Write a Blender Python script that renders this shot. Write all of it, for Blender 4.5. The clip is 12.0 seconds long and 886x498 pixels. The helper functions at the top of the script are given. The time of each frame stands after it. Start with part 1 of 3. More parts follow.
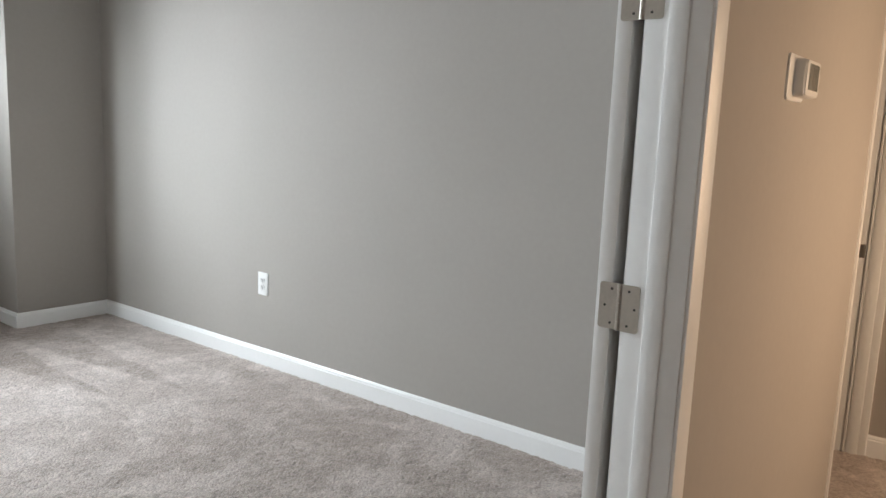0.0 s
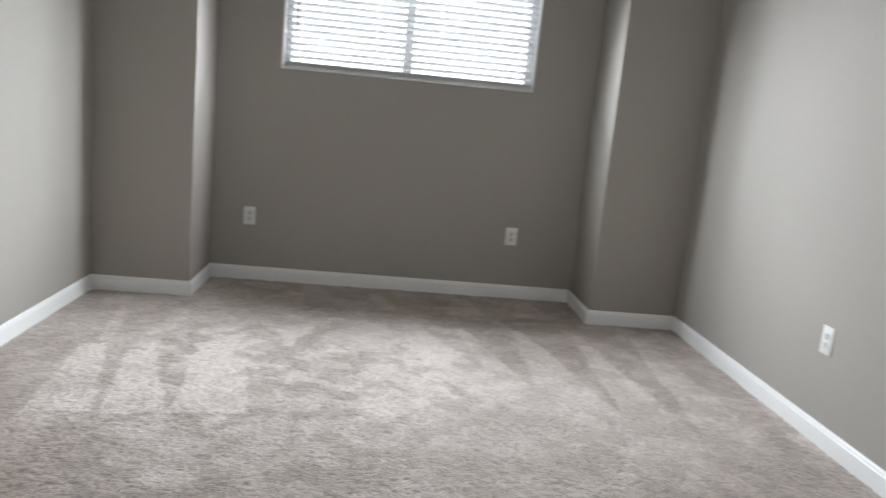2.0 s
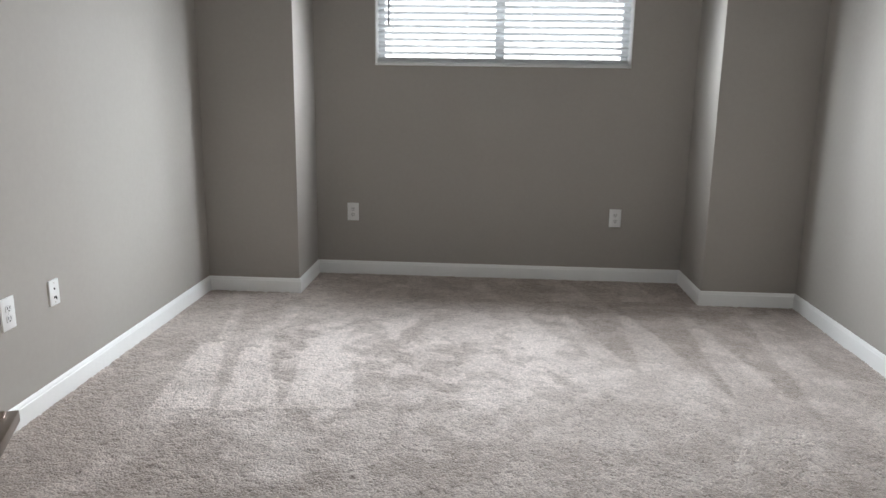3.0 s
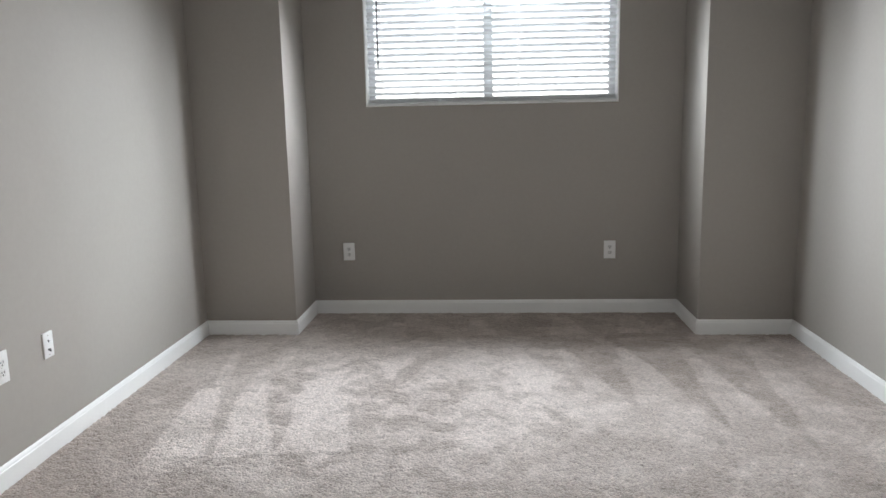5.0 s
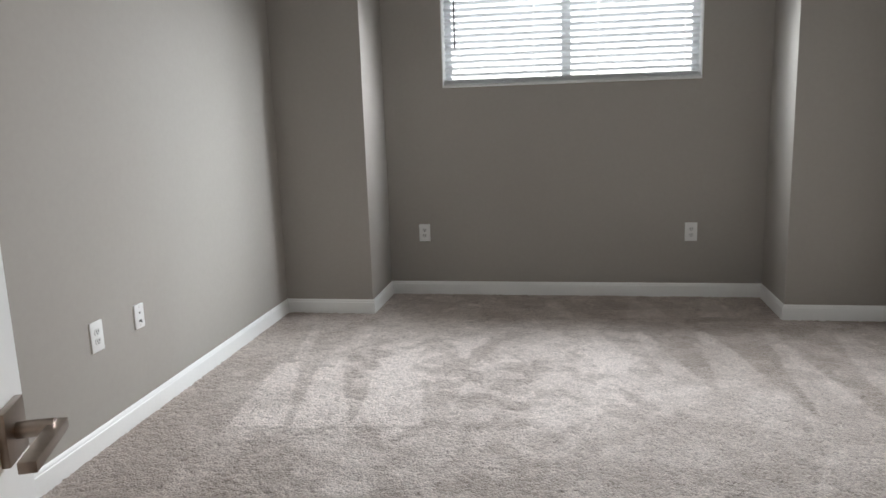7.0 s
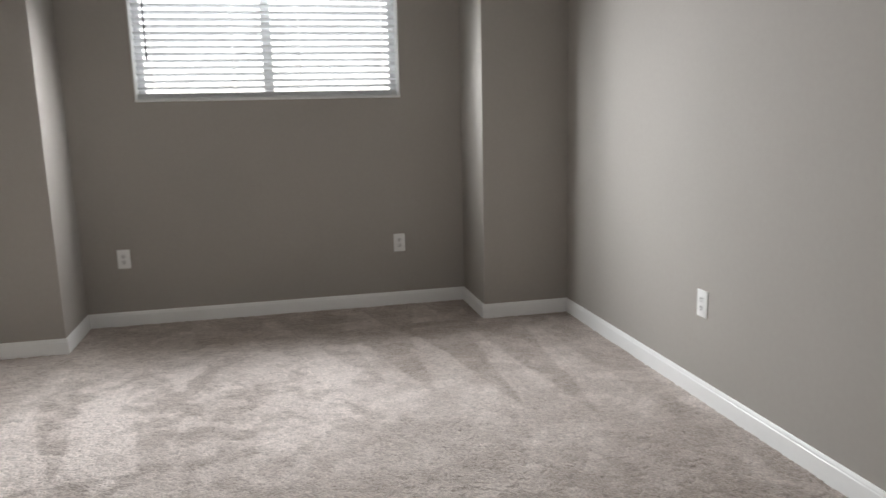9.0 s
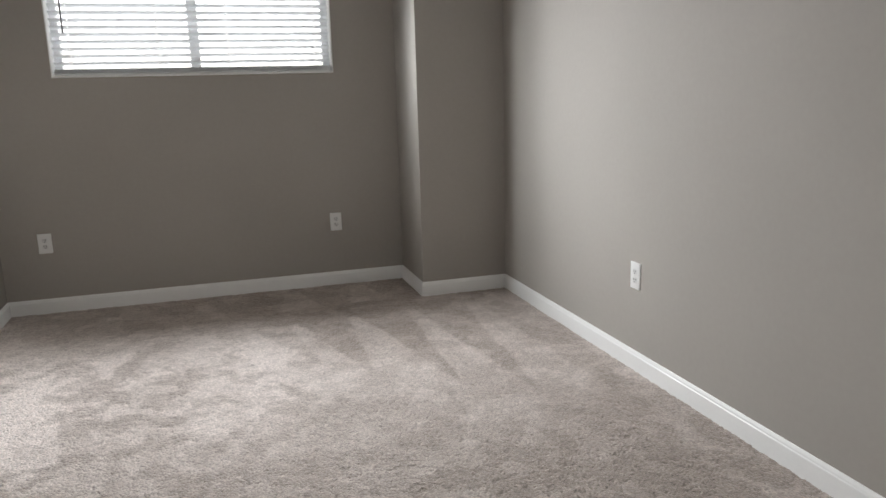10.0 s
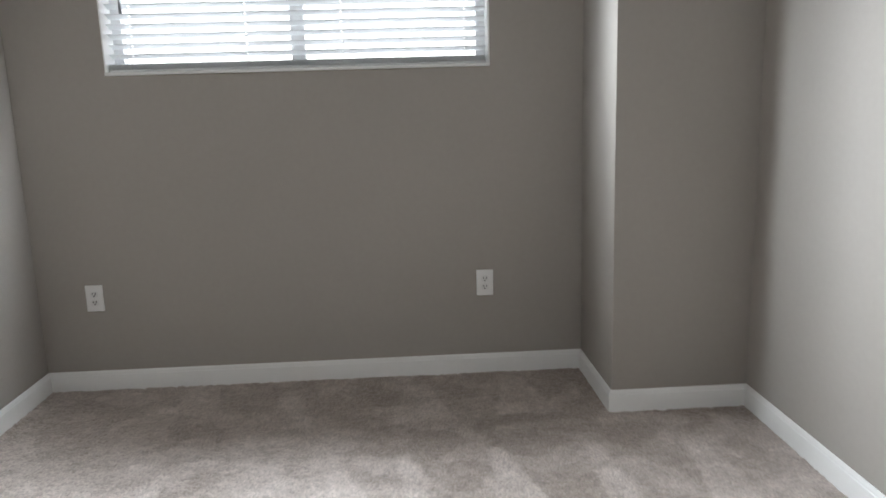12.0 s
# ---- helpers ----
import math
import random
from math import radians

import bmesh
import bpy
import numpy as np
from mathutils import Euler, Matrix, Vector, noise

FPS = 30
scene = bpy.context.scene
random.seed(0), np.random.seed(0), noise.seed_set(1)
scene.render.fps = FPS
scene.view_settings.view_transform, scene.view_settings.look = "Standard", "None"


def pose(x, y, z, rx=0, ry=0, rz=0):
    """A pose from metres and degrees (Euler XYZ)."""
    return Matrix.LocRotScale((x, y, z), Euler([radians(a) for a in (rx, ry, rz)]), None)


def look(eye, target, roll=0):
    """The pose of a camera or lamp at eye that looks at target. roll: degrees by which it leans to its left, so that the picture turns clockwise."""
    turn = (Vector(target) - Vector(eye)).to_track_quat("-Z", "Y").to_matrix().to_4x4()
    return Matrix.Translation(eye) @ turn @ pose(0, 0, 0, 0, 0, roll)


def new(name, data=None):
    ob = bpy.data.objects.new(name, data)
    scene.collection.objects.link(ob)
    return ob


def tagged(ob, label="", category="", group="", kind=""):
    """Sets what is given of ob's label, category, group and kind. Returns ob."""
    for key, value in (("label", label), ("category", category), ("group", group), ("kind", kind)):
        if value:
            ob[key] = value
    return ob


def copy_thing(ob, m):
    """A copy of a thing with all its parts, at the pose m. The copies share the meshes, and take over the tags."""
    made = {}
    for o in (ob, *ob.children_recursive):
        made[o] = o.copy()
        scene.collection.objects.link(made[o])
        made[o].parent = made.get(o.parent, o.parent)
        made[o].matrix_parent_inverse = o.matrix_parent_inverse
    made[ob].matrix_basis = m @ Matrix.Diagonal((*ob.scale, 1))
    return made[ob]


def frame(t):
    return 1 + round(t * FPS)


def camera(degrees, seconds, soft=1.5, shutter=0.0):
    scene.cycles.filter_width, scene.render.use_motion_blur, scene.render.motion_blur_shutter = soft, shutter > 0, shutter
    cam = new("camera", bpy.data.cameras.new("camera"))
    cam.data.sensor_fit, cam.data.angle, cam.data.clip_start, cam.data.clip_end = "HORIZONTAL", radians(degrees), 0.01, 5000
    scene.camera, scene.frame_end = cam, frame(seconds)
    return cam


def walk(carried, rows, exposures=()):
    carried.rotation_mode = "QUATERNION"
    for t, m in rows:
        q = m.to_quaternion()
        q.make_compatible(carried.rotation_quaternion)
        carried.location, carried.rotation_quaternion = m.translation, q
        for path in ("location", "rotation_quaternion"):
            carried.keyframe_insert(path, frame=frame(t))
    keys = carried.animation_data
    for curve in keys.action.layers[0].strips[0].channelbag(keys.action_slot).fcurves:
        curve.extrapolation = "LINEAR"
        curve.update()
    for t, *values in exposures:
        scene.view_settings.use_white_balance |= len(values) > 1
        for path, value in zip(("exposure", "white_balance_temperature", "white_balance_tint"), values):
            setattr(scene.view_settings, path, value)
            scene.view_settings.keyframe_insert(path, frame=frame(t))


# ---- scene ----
cam = camera(61.73, 12.0, 1.5, 0.3)
# seconds, eye x y z, yaw, pitch, roll
ROWS = [
    (0, -0.002, 0.309, 1.282, 37.13, -8.74, -2.39),
    (0.2, -0.012, 0.379, 1.269, 38.39, -8.53, -3.12),
    (0.5, -0.059, 0.497, 1.259, 41.74, -8.87, -3.87),
    (1, -0.197, 0.750, 1.259, 51.65, -9.39, -4.06),
    (1.3, -0.206, 0.891, 1.261, 61.1, -9.55, -4.80),
    (1.5, -0.207, 0.928, 1.263, 69.07, -9.76, -5.39),
    (2, -0.172, 0.895, 1.275, 85.72, -10.68, -5.38),
    (2.5, -0.187, 0.954, 1.306, 92.92, -12.02, -2.08),
    (3, -0.188, 0.968, 1.317, 93.67, -12.48, -0.85),
    (3.5, -0.195, 0.964, 1.351, 92.37, -11.37, -0.23),
    (3.7, -0.183, 0.998, 1.376, 92.14, -11.14, 0.08),
    (5.3, -0.172, 1.071, 1.323, 94.85, -9.39, 1.61),
    (5.5, -0.165, 1.141, 1.306, 96.58, -9.63, 1.65),
    (6, -0.158, 1.143, 1.313, 98.99, -10.48, 1.60),
    (6.5, -0.136, 1.135, 1.313, 100.63, -10.77, 1.91),
    (6.7, -0.149, 1.103, 1.308, 100.52, -10.83, 1.92),
    (8.3, -0.202, 0.954, 1.348, 86.26, -9.78, 1.19),
    (8.5, -0.191, 0.942, 1.363, 83.16, -10.02, 1.23),
    (9, -0.188, 1.015, 1.327, 77.14, -10.37, 1.33),
    (9.5, -0.183, 1.063, 1.302, 73.23, -11.09, 1.53),
    (10, -0.220, 1.072, 1.299, 72.77, -11.99, 1.55),
    (10.5, -0.432, 1.090, 1.292, 75.08, -12.88, 1.67),
    (11, -0.801, 1.180, 1.306, 79.09, -13.11, 1.79),
    (11.2, -1.002, 1.210, 1.305, 80.44, -13.50, 1.78),
    (11.5, -1.331, 1.269, 1.301, 82.45, -12.69, 1.68),
    (12, -1.853, 1.472, 1.283, 86.81, -11.14, 1.64),
]
EXPOSURES = [(0.0, 0.84, 6250, 11), (1.0, 0.7, 6300, 12), (2.0, 0.58, 6350, 13), (3.5, 0.5, 6350, 13), (5.5, 0.47, 6350, 13), (6.5, 0.44, 6400, 13), (8.5, 0.42, 6600, 14), (9.5, 0.42, 6700, 15), (11.0, 0.46, 6500, 13), (11.5, 0.53, 6400, 13), (12.0, 0.76, 6350, 13)]
walk(cam, [(t, pose(x, y, z, 90 + pitch, roll, yaw)) for t, x, y, z, yaw, pitch, roll in ROWS], EXPOSURES)

# ---- light ----
world = bpy.data.worlds.new("sky")
world.use_nodes = True
scene.world = world
wn = world.node_tree.nodes
sky = wn.new("ShaderNodeTexSky")
sky.sky_type, sky.sun_disc = "NISHITA", False
sky.sun_elevation, sky.sun_rotation = radians(39), radians(-90)
world.node_tree.links.new(sky.outputs[0], wn["Background"].inputs[0])
wn["Background"].inputs[1].default_value = 0.05

WINDOW_Y0, WINDOW_Y1, WINDOW_Z0, WINDOW_Z1 = 0.186, 1.877, 1.44, 2.50


def area_lamp(name, where, sx, sy, watts, colour, spread=180):
    data = bpy.data.lights.new(name, "AREA")
    data.shape, data.size, data.size_y, data.energy, data.color = "RECTANGLE", sx, sy, watts, colour
    data.spread = radians(spread)
    ob = new(name, data)
    ob.matrix_world = where
    return ob


# a wide overcast sun before the window, lamps standing in for the sky's light at the head of the window's opening and
# between the slats, and unseen fill lamps for the warm light of the hall
sun = new("sun", bpy.data.lights.new("sun", "SUN"))
sun.data.energy, sun.data.angle, sun.data.color = 4.2, radians(120), (0.95, 0.98, 1.0)
sun.matrix_world = look((-9.0, 1.03, 5.0), (-5.3, 1.03, 2.0))
DAYLIGHT = (0.89, 0.97, 1.0)
area_lamp("window_daylight", look((-5.262, 1.0315, 2.33), (-4.262, 1.0315, 1.63)), 1.20, 0.28, 3, DAYLIGHT, 64)
for gap in (0, 2, 5, 8, 11):
    strip_z = 1.542 + gap * 0.0425
    for strip_y, strip_w, watts in ((1.435, 0.79, 4.75), (0.660, 0.72, 3.75)):
        area_lamp("window_daylight", look((-5.275, strip_y, strip_z), (-4.275, strip_y, strip_z - 0.20)), strip_w, 0.009, watts, DAYLIGHT, 118)
# extra lamps at the head, aimed to brighten patches on the side walls
for side, share, target_x, target_z in ((1, 1.05, -3.8, 0.80), (-1, 1.5, -4.0, 0.65)):
    for off, watts in ((-0.55, 4.4), (-0.1, 2.8)):
        area_lamp("window_daylight", look((-5.245, 1.0315 + side * off, 2.33), (target_x, 1.0315 + side * 1.82, target_z)), 0.58, 0.26, watts * share, DAYLIGHT, 58)
# unseen upright lamp, placed to give the hall wall its orange gradient
area_lamp("hall_fill", look((1.06, 2.95, 1.05), (-0.4, 2.75, 0.8)), 0.4, 1.3, 21, (1.0, 0.69, 0.43))
# unseen overhead fill, added to brighten the doorway's jamb
area_lamp("hall_fill", look((0.30, -0.45, 2.70), (0.2999, -0.45, 0.0)), 0.3, 0.3, 1.7, (1.0, 0.90, 0.80))


# ---- materials ----
def material(name, colour, rough=0.5, metal=0.0, grain=0.0, grain_scale=60.0, stain=0.0, stain_scale=3.0, bump=0.0, bump_scale=200.0):
    m = bpy.data.materials.new(name)
    m.use_nodes = True
    n, l = m.node_tree.nodes, m.node_tree.links
    b = n["Principled BSDF"]
    b.inputs["Roughness"].default_value, b.inputs["Metallic"].default_value = rough, metal
    co = n.new("ShaderNodeTexCoord")
    fine, wide = n.new("ShaderNodeTexNoise"), n.new("ShaderNodeTexNoise")
    fine.inputs["Scale"].default_value, fine.inputs["Detail"].default_value = grain_scale, 6
    wide.inputs["Scale"].default_value, wide.inputs["Detail"].default_value = stain_scale, 4
    for t in (fine, wide):
        l.new(co.outputs["Object"], t.inputs["Vector"])
    value = None
    for t, amount in ((fine, grain), (wide, stain)):
        r = n.new("ShaderNodeMapRange")
        r.inputs["From Min"].default_value, r.inputs["From Max"].default_value = 0.3, 0.7
        r.inputs["To Min"].default_value, r.inputs["To Max"].default_value = 1 - amount, 1 + amount
        l.new(t.outputs["Fac"], r.inputs["Value"])
        if value is None:
            value = r.outputs[0]
        else:
            p = n.new("ShaderNodeMath")
            p.operation = "MULTIPLY"
            l.new(value, p.inputs[0])
            l.new(r.outputs[0], p.inputs[1])
            value = p.outputs[0]
    mix = n.new("ShaderNodeVectorMath")
    mix.operation = "SCALE"
    mix.inputs[0].default_value = colour
    l.new(value, mix.inputs["Scale"])
    l.new(mix.outputs[0], b.inputs["Base Color"])
    if bump:
        bt = n.new("ShaderNodeTexNoise")
        bt.inputs["Scale"].default_value, bt.inputs["Detail"].default_value = bump_scale, 3
        l.new(co.outputs["Object"], bt.inputs["Vector"])
        bn = n.new("ShaderNodeBump")
        bn.inputs["Strength"].default_value, bn.inputs["Distance"].default_value = bump, 0.002
        l.new(bt.outputs["Fac"], bn.inputs["Height"])
        l.new(bn.outputs[0], b.inputs["Normal"])
    return m


wall_paint = material("greige_wall_paint", (0.379, 0.353, 0.322), 0.9, grain=0.015, grain_scale=40, stain=0.025, stain_scale=1.2, bump=0.12, bump_scale=260)
hall_paint = material("greige_hall_paint", (0.379, 0.353, 0.322), 0.85, grain=0.015, grain_scale=40, stain=0.025, stain_scale=1.2, bump=0.12, bump_scale=260)
ceiling_paint = material("white_ceiling_paint", (0.67, 0.66, 0.64), 0.8, grain=0.02, stain=0.02, bump=0.3, bump_scale=150)
trim_paint = material("white_trim_paint", (0.86, 0.86, 0.85), 0.32, grain=0.01, stain=0.02, bump=0.05, bump_scale=90)
plate_plastic = material("white_plastic_plate", (0.82, 0.82, 0.81), 0.28, stain=0.01)
socket_plastic = material("white_socket_plastic", (0.74, 0.74, 0.73), 0.35, stain=0.01)
slot_dark = material("dark_slot", (0.03, 0.03, 0.03), 0.6)
steel = material("satin_nickel", (0.46, 0.42, 0.37), 0.33, 1.0, grain=0.05, grain_scale=120, bump=0.05, bump_scale=300)
bronze = material("dark_satin_nickel", (0.27, 0.22, 0.185), 0.3, 1.0, grain=0.05, grain_scale=120)
slat_vinyl = material("white_blind_vinyl", (0.80, 0.81, 0.81), 0.4, stain=0.02, stain_scale=5)
cord_white = material("white_cord", (0.75, 0.75, 0.74), 0.8)
wand_clear = material("grey_wand_plastic", (0.16, 0.17, 0.18), 0.3)
rail_vinyl = material("white_rail_vinyl", (0.80, 0.81, 0.81), 0.4, stain=0.02, stain_scale=5)
vinyl = material("white_window_vinyl", (0.78, 0.79, 0.80), 0.35, stain=0.02)
screen_grey = material("grey_display", (0.16, 0.17, 0.16), 0.2)

# slats let some of the daylight through
vn, vl = slat_vinyl.node_tree.nodes, slat_vinyl.node_tree.links
through_light, slat_mix = vn.new("ShaderNodeBsdfTranslucent"), vn.new("ShaderNodeMixShader")
through_light.inputs["Color"].default_value = (0.87, 0.90, 0.905, 1)
slat_mix.inputs[0].default_value = 0.40
vl.new(vn["Principled BSDF"].outputs[0], slat_mix.inputs[1])
vl.new(through_light.outputs[0], slat_mix.inputs[2])
vl.new(slat_mix.outputs[0], vn["Material Output"].inputs[0])

glass = bpy.data.materials.new("window_glass")
glass.use_nodes = True
gb = glass.node_tree.nodes["Principled BSDF"]
gb.inputs["Base Color"].default_value = (1, 1, 1, 1)
gb.inputs["Roughness"].default_value, gb.inputs["Transmission Weight"].default_value, gb.inputs["IOR"].default_value = 0.0, 1.0, 1.1


def carpet_material():
    m = bpy.data.materials.new("beige_carpet_pile")
    m.use_nodes = True
    n, l = m.node_tree.nodes, m.node_tree.links
    b = n["Principled BSDF"]
    b.inputs["Roughness"].default_value = 0.95
    b.inputs["Specular IOR Level"].default_value = 0.1
    b.inputs["Sheen Weight"].default_value, b.inputs["Sheen Roughness"].default_value = 0.5, 0.45
    b.inputs["Sheen Tint"].default_value = (0.92, 0.80, 0.73, 1)
    co = n.new("ShaderNodeTexCoord")
    nap_light = n.new("ShaderNodeAttribute")
    nap_light.attribute_name = "nap_light"
    tuft = n.new("ShaderNodeTexVoronoi")
    tuft.inputs["Scale"].default_value = 115
    fleck = n.new("ShaderNodeTexNoise")
    fleck.inputs["Scale"].default_value, fleck.inputs["Detail"].default_value = 120, 3
    clump = n.new("ShaderNodeTexNoise")
    clump.inputs["Scale"].default_value, clump.inputs["Detail"].default_value = 28, 4
    for t in (tuft, fleck, clump):
        l.new(co.outputs["Object"], t.inputs["Vector"])
    ramp = n.new("ShaderNodeMix")
    ramp.data_type = "RGBA"
    # tone B also carries the sheen and window light painted on the pile
    ramp.inputs["A"].default_value = (0.227, 0.187, 0.157, 1)
    ramp.inputs["B"].default_value = (0.735, 0.662, 0.622, 1)
    l.new(nap_light.outputs["Fac"], ramp.inputs["Factor"])
    value = None
    tone = n.new("ShaderNodeSeparateColor")
    l.new(tuft.outputs["Color"], tone.inputs[0])
    for t, socket, amount in ((fleck, "Fac", 0.19), (clump, "Fac", 0.09), (tone, "Red", 0.10)):
        r = n.new("ShaderNodeMapRange")
        r.inputs["From Min"].default_value, r.inputs["From Max"].default_value = 0.3, 0.7
        r.inputs["To Min"].default_value, r.inputs["To Max"].default_value = 1 - amount, 1 + amount
        l.new(t.outputs[socket], r.inputs["Value"])
        if value is None:
            value = r.outputs[0]
        else:
            p = n.new("ShaderNodeMath")
            p.operation = "MULTIPLY"
            l.new(value, p.inputs[0])
            l.new(r.outputs[0], p.inputs[1])
            value = p.outputs[0]
    sc = n.new("ShaderNodeVectorMath")
    sc.operation = "SCALE"
    l.new(ramp.outputs["Result"], sc.inputs[0])
    l.new(value, sc.inputs["Scale"])
    l.new(sc.outputs[0], b.inputs["Base Color"])
    bn = n.new("ShaderNodeBump")
    bn.inputs["Strength"].default_value, bn.inputs["Distance"].default_value = 0.9, 0.005
    bn2 = n.new("ShaderNodeBump")
    bn2.inputs["Strength"].default_value, bn2.inputs["Distance"].default_value = 0.6, 0.01
    l.new(tuft.outputs["Distance"], bn.inputs["Height"])
    bn.invert = True
    l.new(clump.outputs["Fac"], bn2.inputs["Height"])
    l.new(bn2.outputs[0], bn.inputs["Normal"])
    l.new(bn.outputs[0], b.inputs["Normal"])
    return m


carpet = carpet_material()


# ---- building helpers ----
def box(bm, lo, hi, bevel=0.0, segments=2):
    made = bmesh.ops.create_cube(bm, size=1.0)["verts"]
    bmesh.ops.scale(bm, verts=made, vec=[h - l for l, h in zip(lo, hi)])
    bmesh.ops.translate(bm, verts=made, vec=[(h + l) / 2 for l, h in zip(lo, hi)])
    if bevel:
        edges = list({e for v in made for e in v.link_edges})
        bmesh.ops.bevel(bm, geom=edges, offset=bevel, segments=segments, affect="EDGES", profile=0.5)


def rod(bm, a, b, radius, sides=16):
    a, b = Vector(a), Vector(b)
    m = Matrix.Translation((a + b) / 2) @ (b - a).to_track_quat("Z", "Y").to_matrix().to_4x4()
    bmesh.ops.create_cone(bm, cap_ends=True, segments=sides, radius1=radius, radius2=radius, depth=(b - a).length, matrix=m)


def finish(name, bm, mat, smooth=False):
    bmesh.ops.recalc_face_normals(bm, faces=bm.faces)
    me = bpy.data.meshes.new(name)
    bm.to_mesh(me)
    bm.free()
    me.materials.append(mat)
    if smooth:
        me.shade_smooth()
        me.set_sharp_from_angle(angle=radians(35))
    return new(name, me)


def part(name, bm, mat, parent=None, label="", smooth=True):
    ob = finish(name, bm, mat, smooth)
    if parent is not None:
        ob.parent = parent
    if label:
        tagged(ob, label)
    return ob


def boxes(name, spans, mat, bevel=0.0, parent=None, label=""):
    bm = bmesh.new()
    for lo, hi in spans:
        box(bm, lo, hi, bevel)
    return part(name, bm, mat, parent, label)


def empty(name, m, label, category, group=""):
    ob = new(name)
    ob.empty_display_size = 0.05
    ob.matrix_world = m
    return tagged(ob, label, category, group)


def structure(ob, label):
    return tagged(ob, label, kind="structure")


def extrude_profile(bm, profile, a, b, out, cut_a=0.0, cut_b=0.0):
    """A moulding from a to b (floor points): profile of (distance from the wall, height); cut: how far the end moves on per metre of distance."""
    a, b, out = Vector(a), Vector(b), Vector(out)
    way = (b - a).normalized()
    ends = []
    for p, cut in ((a, cut_a), (b, cut_b)):
        ends.append([bm.verts.new(p + out * d + way * (cut * d) + Vector((0, 0, h))) for d, h in profile])
    n = len(profile)
    for i in range(n):
        bm.faces.new((ends[0][i], ends[0][(i + 1) % n], ends[1][(i + 1) % n], ends[1][i]))
    bm.faces.new(ends[0])
    bm.faces.new(ends[1][::-1])


# ---- setting: the room ----
WEST, COLUMN, EAST, HALL = -5.255, -4.722, -0.557, -0.441
SOUTH, NORTH, ALCOVE_S, ALCOVE_N = -0.817, 2.873, -0.227, 2.299
TOP, THICK = 2.74, 0.13
DOOR_Y0, DOOR_Y1, DOOR_TOP = 0.470, 1.644, 2.41

w0, w1 = WEST - 0.2, WEST
structure(boxes("wall_west", [
    ((w0, ALCOVE_S - 0.5, 0), (w1, ALCOVE_N + 0.5, WINDOW_Z0)),
    ((w0, ALCOVE_S - 0.5, WINDOW_Z1), (w1, ALCOVE_N + 0.5, TOP)),
    ((w0, ALCOVE_S - 0.5, WINDOW_Z0), (w1, WINDOW_Y0, WINDOW_Z1)),
    ((w0, WINDOW_Y1, WINDOW_Z0), (w1, ALCOVE_N + 0.5, WINDOW_Z1))], wall_paint), "greige painted window wall set back in an alcove")
structure(boxes("wall_column_south", [((WEST + 0.001, SOUTH - 0.1, 0.001), (COLUMN, ALCOVE_S, TOP - 0.001))], wall_paint, 0.004), "greige painted boxed column beside the alcove")
structure(boxes("wall_column_north", [((WEST + 0.001, ALCOVE_N, 0.001), (COLUMN, NORTH + 0.1, TOP - 0.001))], wall_paint, 0.004), "greige painted boxed column beside the alcove")
structure(boxes("wall_south", [((w0, SOUTH - THICK, 0), (EAST, SOUTH, TOP))], wall_paint), "greige painted side wall with two wall plates")
structure(boxes("wall_north", [((w0, NORTH, 0), (EAST, NORTH + THICK, TOP))], wall_paint), "greige painted side wall with one outlet")
J = 0.02
structure(boxes("wall_east", [
    ((EAST, SOUTH - THICK, 0), (HALL, DOOR_Y0 - J, TOP)),
    ((EAST, DOOR_Y0 - J, DOOR_TOP + J), (HALL, DOOR_Y1 + J, TOP))], hall_paint, 0.003), "greige painted wall with the double doorway to the hall")
bm = bmesh.new()
HALL_END, HALL_END_X = 3.26, -0.386
plan = [(EAST, DOOR_Y1 + J), (HALL, DOOR_Y1 + J), (HALL, DOOR_Y1 + 0.065), (HALL_END_X, HALL_END), (EAST, HALL_END)]
rings = [[bm.verts.new((x, y, z)) for x, y in plan] for z in (0.0, TOP)]
for k in range(5):
    bm.faces.new((rings[0][k], rings[0][(k + 1) % 5], rings[1][(k + 1) % 5], rings[1][k]))
bm.faces.new(rings[0])
bm.faces.new(rings[1])
structure(part("wall_hall_west", bm, hall_paint, smooth=False), "greige painted hall wall with the thermostat")
structure(boxes("wall_hall_end", [((-1.6, 3.84, 0), (1.3, 3.96, TOP))], hall_paint), "greige painted end wall of the hall")
structure(boxes("wall_hall_east", [((1.1, -1.7, 0), (1.22, 3.84, TOP))], hall_paint), "greige painted far wall of the hall")
structure(boxes("wall_hall_south", [((EAST, -1.7, 0), (1.1, -1.58, TOP))], hall_paint), "greige painted closing wall of the hall")
structure(boxes("wall_hall_south_return", [((EAST, -1.58, 0), (HALL, SOUTH - THICK, TOP))], hall_paint), "greige painted hall wall")
structure(boxes("wall_hall_recess", [((-1.6, NORTH + THICK, 0), (-1.5, 3.84, TOP))], hall_paint), "greige painted recess wall")
structure(boxes("ceiling", [((w0, -1.7, TOP), (1.3, 3.96, TOP + 0.12))], ceiling_paint), "white painted flat ceiling")


